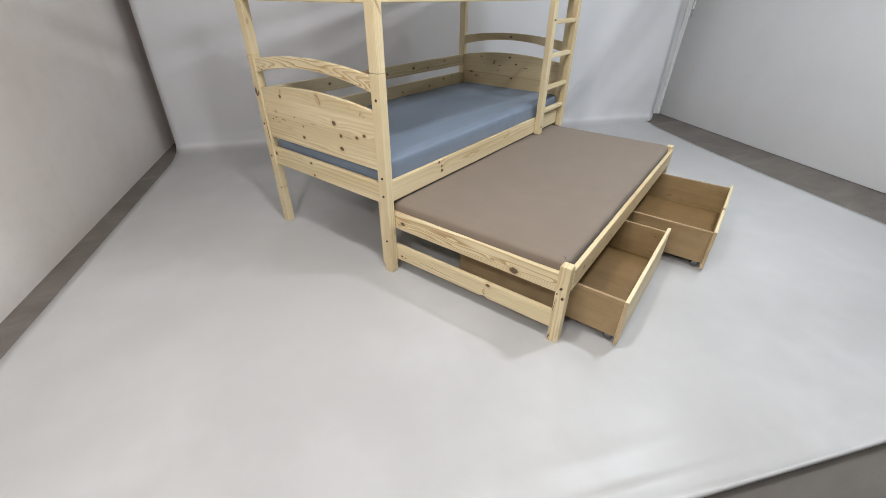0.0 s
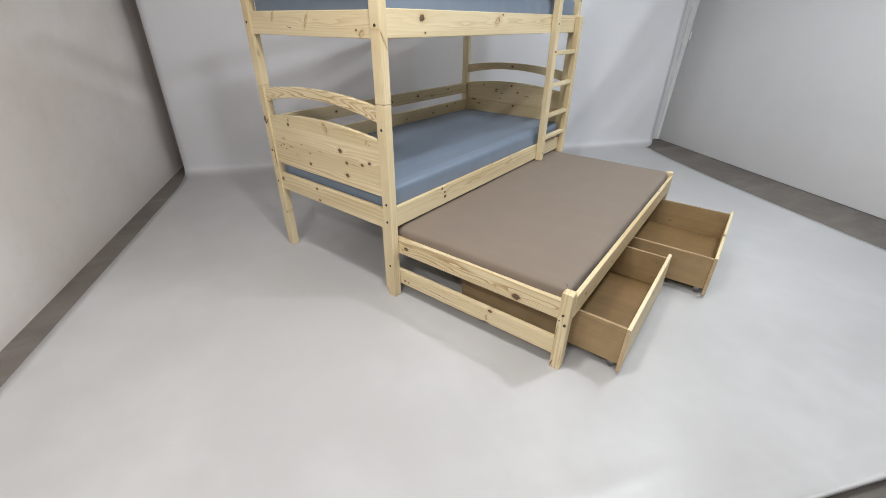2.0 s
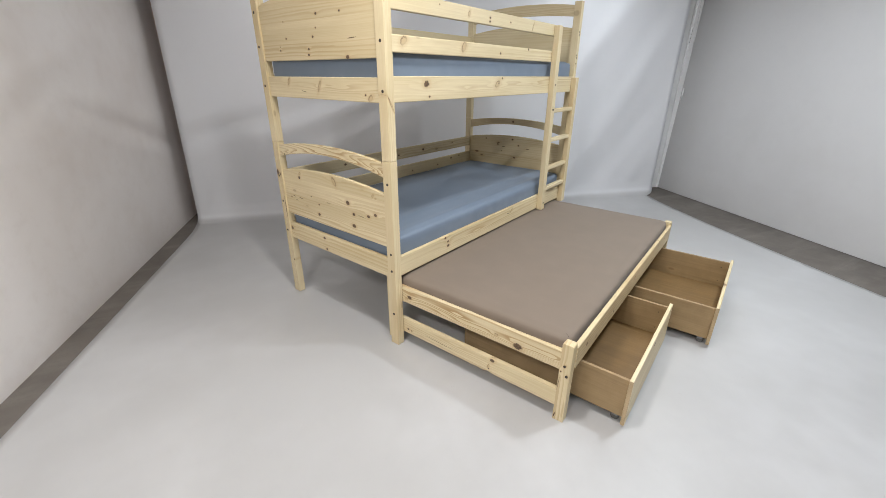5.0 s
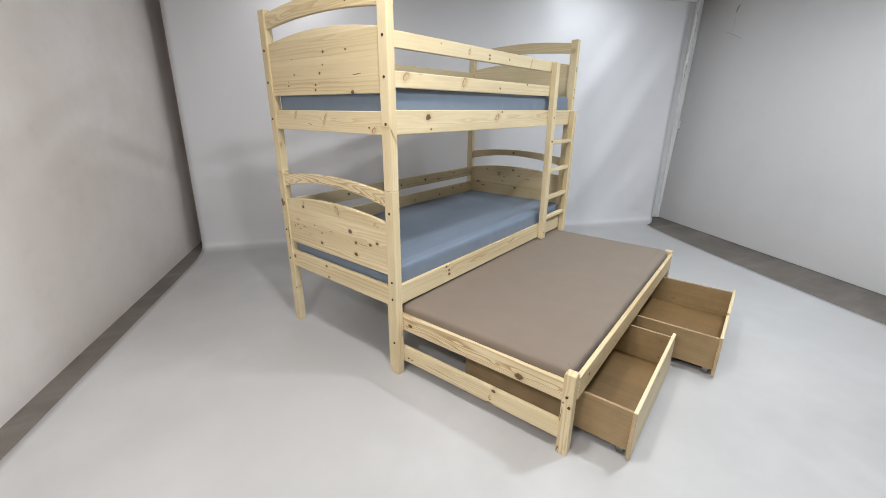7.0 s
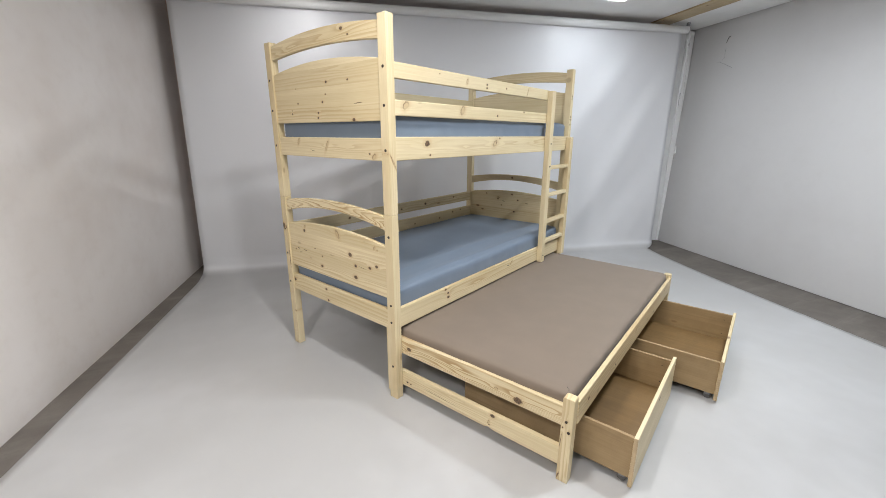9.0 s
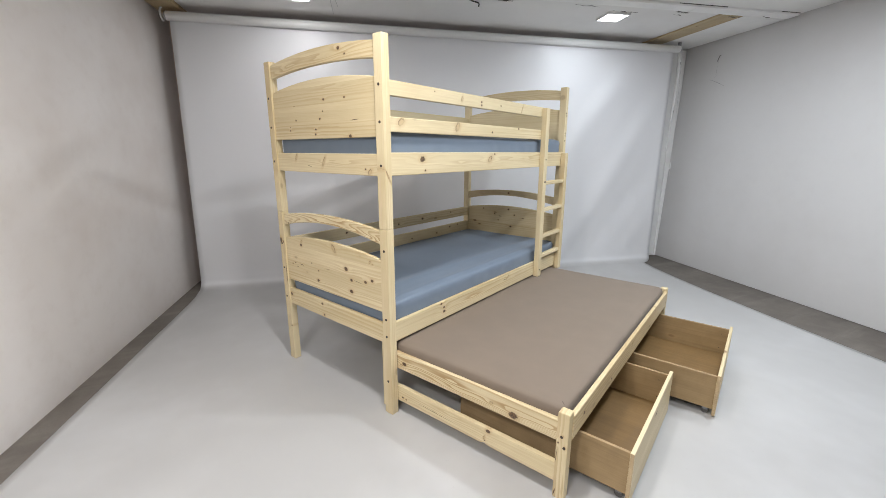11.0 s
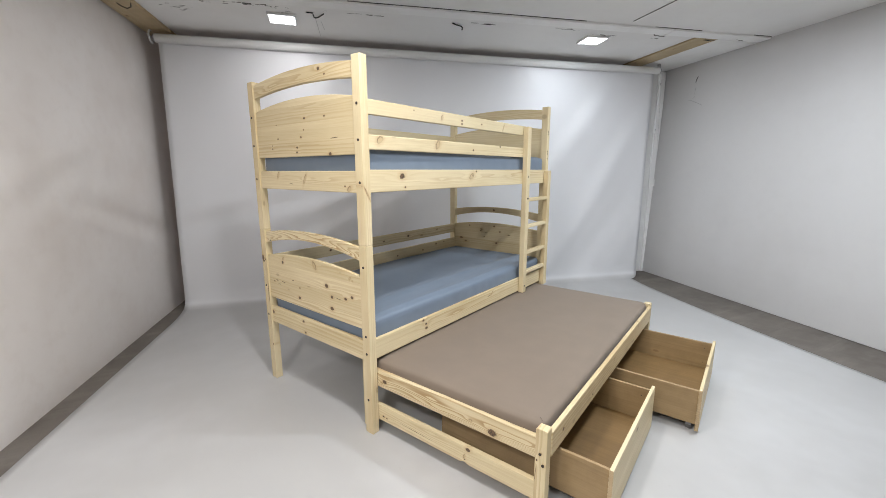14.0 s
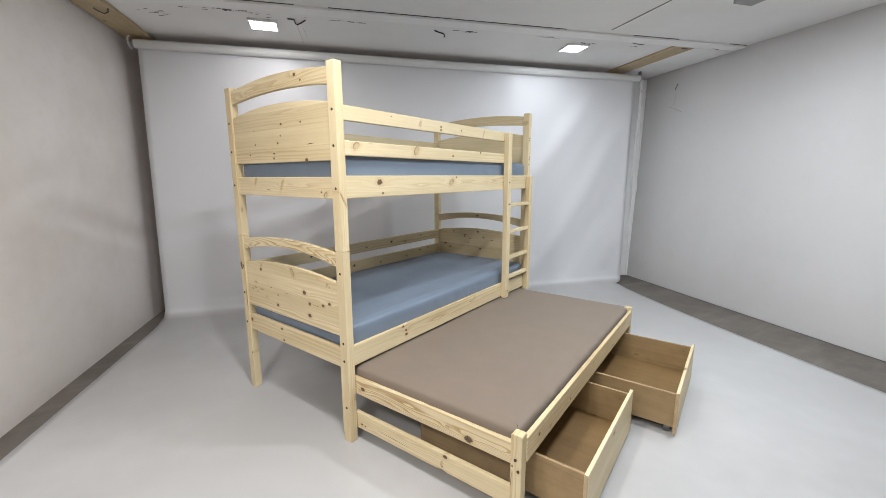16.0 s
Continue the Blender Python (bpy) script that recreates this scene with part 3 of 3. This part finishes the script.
UP_END = pine("pine_upper_end_rail", "x", "z", [(-0.773, 1.378, 0.008, "slash", 62, 2.6), (-0.501, 1.357, 0.008, "slash", 60, 3.6), (-0.152, 1.325, 0.005), (-0.119, 1.312, 0.011, "tan", 40), (-0.64, 1.33, 0.0018, "streak", -8, 12), (-0.33, 1.35, 0.012, "flame")], bold=0.25)
LOW_ARC = pine("pine_lower_arch", "x", "z", [(-0.33, 0.993, 0.013, "flame", -5), (-0.13, 0.972, 0.010, "flame", -12), (-0.82, 0.985, 0.009, "flame", 6), (-0.93, 0.967, 0.004)], rings=110, bold=0.42)
LOW_PANEL = pine("pine_lower_end_panel", "x", "z", [(-0.803, 0.841, 0.009), (-0.795, 0.865, 0.007, "tan", 50), (-0.465, 0.868, 0.013, "slash", -55, 2.0), (-0.358, 0.769, 0.012), (-0.313, 0.712, 0.009), (-0.193, 0.725, 0.009), (-0.138, 0.744, 0.009), (-0.319, 0.644, 0.012), (-0.638, 0.643, 0.010), (-0.63, 0.706, 0.005), (-0.916, 0.703, 0.005), (-0.885, 0.714, 0.0032, "streak", -6, 4), (-0.81, 0.712, 0.0024, "streak", -4, 9), (-0.86, 0.692, 0.0018, "streak", 3, 8), (-0.70, 0.742, 0.003, "streak", 5, 3), (-0.15, 0.845, 0.006, "tan", 50), (-0.255, 0.713, 0.0014, "streak", -4, 26), (-0.13, 0.835, 0.004, "tan")], stave=0.092, stray=0.35)
LOW_END = pine("pine_lower_end_rail", "x", "z", [(-0.616, 0.497, 0.008), (-0.601, 0.428, 0.007), (-0.965, 0.482, 0.010)])
UP_RAIL = pine("pine_upper_side_rail", "y", "z", [(0.268, 1.373, 0.015), (0.912, 1.364, 0.016, "tan", 30), (0.925, 1.368, 0.006), (0.964, 1.396, 0.006), (0.289, 1.315, 0.005), (0.6, 1.345, 0.012, "flame"), (1.35, 1.36, 0.012, "flame")], bold=0.15)
GUARD_A = pine("pine_top_guard", "y", "z", [(0.366, 1.715, 0.003), (0.605, 1.700, 0.008, "slash", 70, 1.8), (0.80, 1.70, 0.006), (0.80, 1.682, 0.006), (1.02, 1.696, 0.005), (1.30, 1.695, 0.005, "slash", 65, 5.0)], stray=0.3)
GUARD_B = pine("pine_low_guard", "y", "z", [(0.117, 1.55, 0.015, "tan", 40), (0.567, 1.548, 0.017, "tan", 60), (0.927, 1.53, 0.006), (1.262, 1.565, 0.006)], stray=0.25)
LOW_RAIL = pine("pine_lower_side_rail", "y", "z", [(0.422, 0.525, 0.007), (0.45, 0.470, 0.009), (0.447, 0.497, 0.007), (1.192, 0.505, 0.005, "slash", 40, 4.0), (1.15, 0.495, 0.003, "streak"), (0.75, 0.475, 0.012, "flame")], bold=0.15)
FAR_PANEL = pine("pine_far_end_panel", "x", "z", [(-0.796, 0.86, 0.006), (-0.509, 0.872, 0.008), (-0.445, 0.823, 0.007), (-0.663, 0.817, 0.007), (-0.481, 0.71, 0.008), (-0.62, 0.76, 0.005), (-0.60, 0.80, 0.003, "streak"), (-0.35, 0.80, 0.003, "streak")], stray=0.8, dark=0.08, stave=0.092)
FAR_ARC = pine("pine_far_arch", "x", "z", [(-0.517, 1.027, 0.008), (-0.2, 1.02, 0.004), (-0.8, 1.0, 0.01, "flame")], dark=0.2)
BACK_A = pine("pine_back_board", "y", "z", [(1.34, 0.821, 0.010), (1.041, 0.811, 0.007), (0.5, 0.82, 0.008), (0.25, 0.80, 0.006), (1.75, 0.835, 0.006)], stray=0.4, dark=0.05)
BACK_B = pine("pine_back_board_low", "y", "z", [(1.736, 0.693, 0.008), (1.538, 0.661, 0.007), (0.9, 0.68, 0.009), (1.86, 0.70, 0.006), (1.2, 0.66, 0.006)], stray=0.4, dark=0.05)
POST_KNOT = pine("pine_corner_post", "z", "y", [(1.292, 0.021, 0.0045, "slash", -28, 9.0), (1.30, 0.016, 0.0022, "streak", -24, 12)], stray=0.3, rings=110)
POST_KNOT_B = pine("pine_corner_post_marked", "z", "x", [(0.845, -1.022, 0.014), (0.838, -0.998, 0.007), (0.62, -0.988, 0.003, "streak", 0, 25), (0.25, -0.985, 0.005)], stray=0.3, rings=110)

for x0, y0, lower, upper in ((-PX, 0.0, PINE_Z, POST_KNOT), (-W, 0.0, POST_KNOT_B, PINE_Z), (-PX, LONG - PY, PINE_Z, PINE_Z), (-W, LONG - PY, PINE_Z, PINE_Z)):
    part("lower_post", block((x0, y0, 0.0), (x0 + PX, y0 + PY, JOIN - 0.0004), 0.0028), lower, bed)
    part("upper_post", block((x0, y0, JOIN + 0.0004), (x0 + PX, y0 + PY, TOP), 0.0028), upper, bed)

for y0, mats in ((0.010, (UP_PANEL, UP_ARC, UP_END, LOW_PANEL, LOW_ARC, LOW_END)), (LONG - 0.034, (PINE_X, PINE_X, PINE_X, FAR_PANEL, FAR_ARC, PINE_X))):
    y1 = y0 + 0.024
    a, b = -W + PX - 0.006, -PX + 0.006
    part("end_panel", outline(arch(1.479, 1.479, 1.748, 1.786, a, b), "y", y0, y1), mats[0], bed)
    part("arched_rail", outline(arch(1.826, 1.853, 1.902, 1.934, a, b), "y", y0, y1), mats[1], bed)
    part("end_rail", block((a, y0, 1.294), (b, y1, 1.401), 0.004), mats[2], bed)
    part("end_panel", outline(arch(0.587, 0.587, 0.866, 0.903, a, b), "y", y0, y1), mats[3], bed)
    part("arched_rail", outline(arch(0.948, 1.003, 1.018, 1.055, a, b), "y", y0, y1), mats[4], bed)
    part("end_rail", block((a, y0, 0.412), (b, y1, 0.522), 0.004), mats[5], bed)

for x0, x1, up, low in ((-0.026, -0.002, UP_RAIL, LOW_RAIL), (-W + 0.002, -W + 0.026, PINE_Y, PINE_Y)):
    part("side_rail", block((x0, PY - 0.004, 1.296), (x1, LONG - PY + 0.004, 1.407), 0.004), up, bed)
    part("side_rail", block((x0, PY - 0.004, 0.424), (x1, LONG - PY + 0.004, 0.534), 0.004), low, bed)
part("guard_rail", block((-0.026, PY - 0.004, 1.664), (-0.002, 1.655, 1.734), 0.004), GUARD_A, bed)
part("guard_rail", block((-0.026, PY - 0.004, 1.502), (-0.002, 1.655, 1.572), 0.004), GUARD_B, bed)
for z0, z1, m in ((1.655, 1.728, PINE_Y), (1.502, 1.572, PINE_Y), (0.776, 0.862, BACK_A), (0.624, 0.718, BACK_B)):
    part("back_rail", block((-W + 0.028, PY - 0.004, z0), (-W + 0.050, LONG - PY + 0.004, z1), 0.004), m, bed)

# ladder
for y0, z0, z1 in ((1.603, 0.415, 1.728), (1.995, 0.40, 1.400)):
    part("ladder_stile", block((-0.001, y0, z0), (0.040, y0 + 0.056, z1), 0.004), PINE_Z, bed)
for z in (1.185, 0.972, 0.757, 0.592):
    part("ladder_rung", block((0.0, 1.657, z - 0.028), (0.037, 1.997, z), 0.005), PINE_Y, bed)

# bed slats under both mattresses
for z in (1.318, 0.446):
    for k in range(14):
        y = 0.12 + k * 0.139
        part("slat", block((-W + 0.028, y, z), (-0.028, y + 0.07, z + 0.018), 0.002), PINE_X, bed)

# bolt heads in the end faces of the posts
for x, zs in ((-0.026, (1.71, 1.545, 1.345, 0.925, 0.556, 0.460, 0.198)), (-W + 0.024, (1.72, 1.552, 1.35, 0.825, 0.660, 0.460))):
    for z in zs:
        part("bolt", disc((x, -0.0005, z), "y", 0.0068, 0.004, 14, 0.001), M_BOLT, bed)
for z in (1.72, 1.70, 1.56, 1.54, 1.50):
    part("bolt", disc((0.0005, LONG - PY / 2 - 0.006, z), "x", 0.006, 0.003, 12), M_BOLT, bed)
for y, z in ((1.63, 1.352), (1.625, 1.182), (1.64, 1.182), (1.63, 0.47)):
    part("bolt", disc((0.0405, y, z), "x", 0.006, 0.003, 12), M_BOLT, bed)


def mattress(name, a, b, material, label, crown=0.010, edge=0.034, rim=0.008):
    """A soft block with rounded edges and a slightly uneven, domed top."""
    bm = bmesh.new()
    n = (56, 80, 8)
    made = {}
    def vert(i, j, k):
        key = (i, j, k)
        if key not in made:
            f = [c / m for c, m in zip(key, n)]
            p = Vector([p0 + (p1 - p0) * t for p0, p1, t in zip(a, b, f)])
            lo = Vector(a) + Vector((edge, edge, edge * 0.8))
            hi = Vector(b) - Vector((edge, edge, edge * 0.8))
            core = Vector([min(max(c, l), h) for c, l, h in zip(p, lo, hi)])
            off = p - core
            if off.length > 1e-6:
                scale = max(abs(c) for c in off) / off.length
                p = core + off * (scale if sum(1 for c in off if abs(c) > 1e-6) > 1 else 1.0)
            dome = (1 - (2 * f[0] - 1) ** 4) * (1 - (2 * f[1] - 1) ** 8)
            if k > n[2] // 2:
                p.z += crown * dome + 0.003 * noise.noise(Vector((p.x * 4, p.y * 3, 1)))
                inset = min(p.x - a[0], b[0] - p.x, p.y - a[1], b[1] - p.y)
                p.z += rim * math.exp(-((inset - 0.055) / 0.022) ** 2) * (0.7 + 0.6 * noise.noise(Vector((p.x * 2, p.y * 2, 6))))
                # a soft lengthwise fold in the sheet
                p.z += 0.6 * rim * math.exp(-((b[0] - p.x - 0.19 - 0.02 * math.sin(p.y * 2.1)) / 0.028) ** 2) * dome
            if i in (0, n[0]):
                p.x += 0.004 * noise.noise(Vector((p.y * 3, p.z * 5, 4))) + 0.0025 * noise.noise(Vector((p.y * 14, p.z * 22 + p.y * 6, 2)))
            if j in (0, n[1]):
                p.y += 0.0025 * noise.noise(Vector((p.x * 14, p.z * 22 - p.x * 6, 8)))
            made[key] = bm.verts.new(p)
        return made[key]
    for axis in range(3):
        p, q = [c for c in range(3) if c != axis]
        for end in (0, n[axis]):
            for i in range(n[p]):
                for j in range(n[q]):
                    quad = []
                    for s, t in ((0, 0), (1, 0), (1, 1), (0, 1)):
                        key = [0, 0, 0]
                        key[axis], key[p], key[q] = end, i + s, j + t
                        quad.append(vert(*key))
                    bm.faces.new(quad)
    bmesh.ops.recalc_face_normals(bm, faces=bm.faces[:])
    ob = link(name, bm, material)
    ob.data.shade_smooth()
    # stitched corners of the fitted sheet
    for x, sx in ((a[0], 1), (b[0], -1)):
        for y, sy in ((a[1], 1), (b[1], -1)):
            q = edge * 0.29
            pts = [(x + sx * (q + 0.002 * math.sin(k * 1.9)), y + sy * q, a[2] + edge + (b[2] - a[2] - 1.7 * edge) * k / 6) for k in range(7)]
            smooth(part("corner_seam", tube(pts, 0.0018, 6), material, ob), 70)
    return tagged(ob, label, "mattress")


mattress("mattress", (-W + 0.051, 0.038, 0.464), (-0.029, 2.037, 0.632), M_BLUE, "foam mattress in a fitted blue-grey sheet on the lower bunk")
mattress("mattress", (-W + 0.052, 0.038, 1.336), (-0.029, 2.037, 1.506), M_BLUE, "foam mattress in a fitted blue-grey sheet on the upper bunk")

# ---- the pull-out bed ----
TRUNDLE = pose(0.962, 0.058, 0, 0, 0, 1.0)
low_bed = thing("pull_out_bed", "low pale pine pull-out bed drawn from under the bunk", "bed", m=TRUNDLE)
T_TOP = pine("pine_pull_out_end", "x", "z", [(-0.912, 0.306, 0.012), (-0.258, 0.290, 0.017), (-0.935, 0.292, 0.006, "tan"), (-0.37, 0.305, 0.006, "tan"), (-0.60, 0.322, 0.012, "flame", -1, 26), (-0.55, 0.290, 0.008, "flame", 1, 30), (-0.10, 0.31, 0.011, "flame", 0, 16)], rings=105, bold=0.32)
T_LOW = pine("pine_pull_out_board", "x", "z", [(-0.93, 0.098, 0.006), (-0.905, 0.095, 0.004), (-0.70, 0.105, 0.0013, "streak", -2, 90), (-0.382, 0.150, 0.010), (-0.40, 0.093, 0.0035), (-0.402, 0.108, 0.005, "tan", 75, 2.2), (-0.6, 0.13, 0.012, "flame")], bold=0.1)
T_POST = pine("pine_pull_out_post", "z", "x", [(0.298, -0.033, 0.005, "tan", 30), (0.252, -0.019, 0.005), (0.266, -0.047, 0.0035), (0.20, -0.051, 0.0012, "streak", 4, 30), (0.026, -0.049, 0.003, "streak", 14, 6)], rings=60, bold=0.3)
TL, TW = 1.965, 1.075
for x0, y0, m in ((-0.056, 0.0, T_POST), (-0.056, TL - 0.044, PINE_Z), (-TW, 0.0, PINE_Z), (-TW, TL - 0.044, PINE_Z)):
    # the top corners are slightly cut off
    c = 0.005
    prof = [(x0, 0.0), (x0 + 0.049, 0.0), (x0 + 0.049, 0.406 - c), (x0 + 0.049 - c, 0.406), (x0 + c, 0.406), (x0, 0.406 - c)]
    part("post", outline(prof, "y", y0, y0 + 0.044, 0.003), m, low_bed)
for y0, m in ((0.008, (T_TOP, T_LOW)), (TL - 0.032, (PINE_X, PINE_X))):
    part("end_rail", block((-TW + 0.05, y0, 0.266), (-0.05, y0 + 0.024, 0.362), 0.004), m[0], low_bed)
    if y0 < 1:
        # a chip is broken out of the lower edge beside a knot
        prof = [(-TW + 0.05, 0.070), (-0.425, 0.070), (-0.412, 0.076), (-0.402, 0.079), (-0.394, 0.075), (-0.375, 0.070), (-0.05, 0.070), (-0.05, 0.160), (-TW + 0.05, 0.160)]
        part("end_board", outline(prof, "y", y0, y0 + 0.024, 0.003), m[1], low_bed, "pine board with a chipped lower edge")
    else:
        part("end_board", block((-TW + 0.05, y0, 0.070), (-0.05, y0 + 0.024, 0.160), 0.004), m[1], low_bed)
T_SIDE = pine("pine_pull_out_side", "y", "z", [(0.16, 0.335, 0.008), (0.55, 0.31, 0.006), (0.93, 0.345, 0.009, "tan", 30), (1.38, 0.30, 0.007), (1.52, 0.37, 0.008, "slash", 60, 2.5), (1.7, 0.35, 0.006)], stray=0.3, dark=0.22, brown=(0.50, 0.36, 0.19))
for x0, m in ((-0.024, T_SIDE), (-TW, PINE_Y)):
    part("side_rail", block((x0, 0.04, 0.275), (x0 + 0.022, TL - 0.04, 0.385), 0.004), m, low_bed)
for k in range(13):
    part("slat", block((-TW + 0.024, 0.1 + k * 0.142, 0.285), (-0.026, 0.17 + k * 0.142, 0.300), 0.002), PINE_X, low_bed)
for x, z in ((-0.034, 0.297), (-0.021, 0.25)):
    part("bolt", disc((x, -0.0005, z), "y", 0.006, 0.003, 12), M_BOLT, low_bed)
mat = mattress("mattress", (-TW + 0.024, 0.026, 0.300), (-0.036, TL - 0.008, 0.408), M_TAUPE, "flat foam mattress in a fitted taupe sheet on the pull-out bed", 0.004, 0.04, 0.002)
mat.matrix_world = TRUNDLE
tag = link("mattress_tag", tube([(-0.055, 0.062, 0.398), (-0.058, 0.058, 0.412), (-0.062, 0.056, 0.416), (-0.064, 0.057, 0.419)], 0.0007, 6), M_BLACK)
tag.matrix_world = TRUNDLE
tagged(tag, "loose dark thread end at the corner of the mattress", "thread")


def drawer(x_front, y0, y1, turn):
    """A box on castors; the front board stands a little above and below the sides."""
    d = thing("drawer", "wheeled pine drawer, empty, pulled out from under the low bed", "drawer", "drawers", pose(x_front, y0, 0, 0, 0, turn))
    w, deep, zb, zt = y1 - y0, 0.86, 0.045, 0.243
    front = part("front_panel", block((-0.019, 0.0, 0.018), (-0.002, w, 0.258), 0.003), PINE_Y, d, "pale pine front board")
    # the sawn ends are darker
    front.data.materials.append(END_GRAIN)
    for face in front.data.polygons:
        if abs(face.normal.y) > 0.9:
            face.material_index = 1
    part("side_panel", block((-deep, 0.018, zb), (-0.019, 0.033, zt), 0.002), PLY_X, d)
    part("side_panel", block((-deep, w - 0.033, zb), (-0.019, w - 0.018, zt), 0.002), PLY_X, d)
    part("back_panel", block((-deep, 0.033, zb), (-deep + 0.015, w - 0.033, zt), 0.002), PLY_Y_SHADED, d)
    part("bottom_panel", block((-deep + 0.015, 0.033, zb + 0.006), (-0.019, w - 0.033, zb + 0.014), 0), PLY_FLAT_SHADED, d)
    for x in (-0.052, -deep + 0.05):
        for y in (0.035, w - 0.055):
            wheel = part("wheel", disc((x, y + 0.010, 0.019), "y", 0.019, 0.018, 18, 0.003), M_CASTOR, d, "small dark grey castor wheel")
            smooth(wheel)
            part("fork", block((x - 0.014, y - 0.002, 0.024), (x + 0.014, y + 0.022, zb + 0.001), 0.002), M_METAL, wheel)
    for x in (-0.06,):
        for z in (0.10, 0.2):
            part("screw", disc((x, w - 0.0335, z), "y", 0.0026, 0.002, 10), M_BOLT, d)
    return d


drawer(1.176, 0.192, 0.985, 0.8)
drawer(1.372, 1.085, 1.885, 0.8)
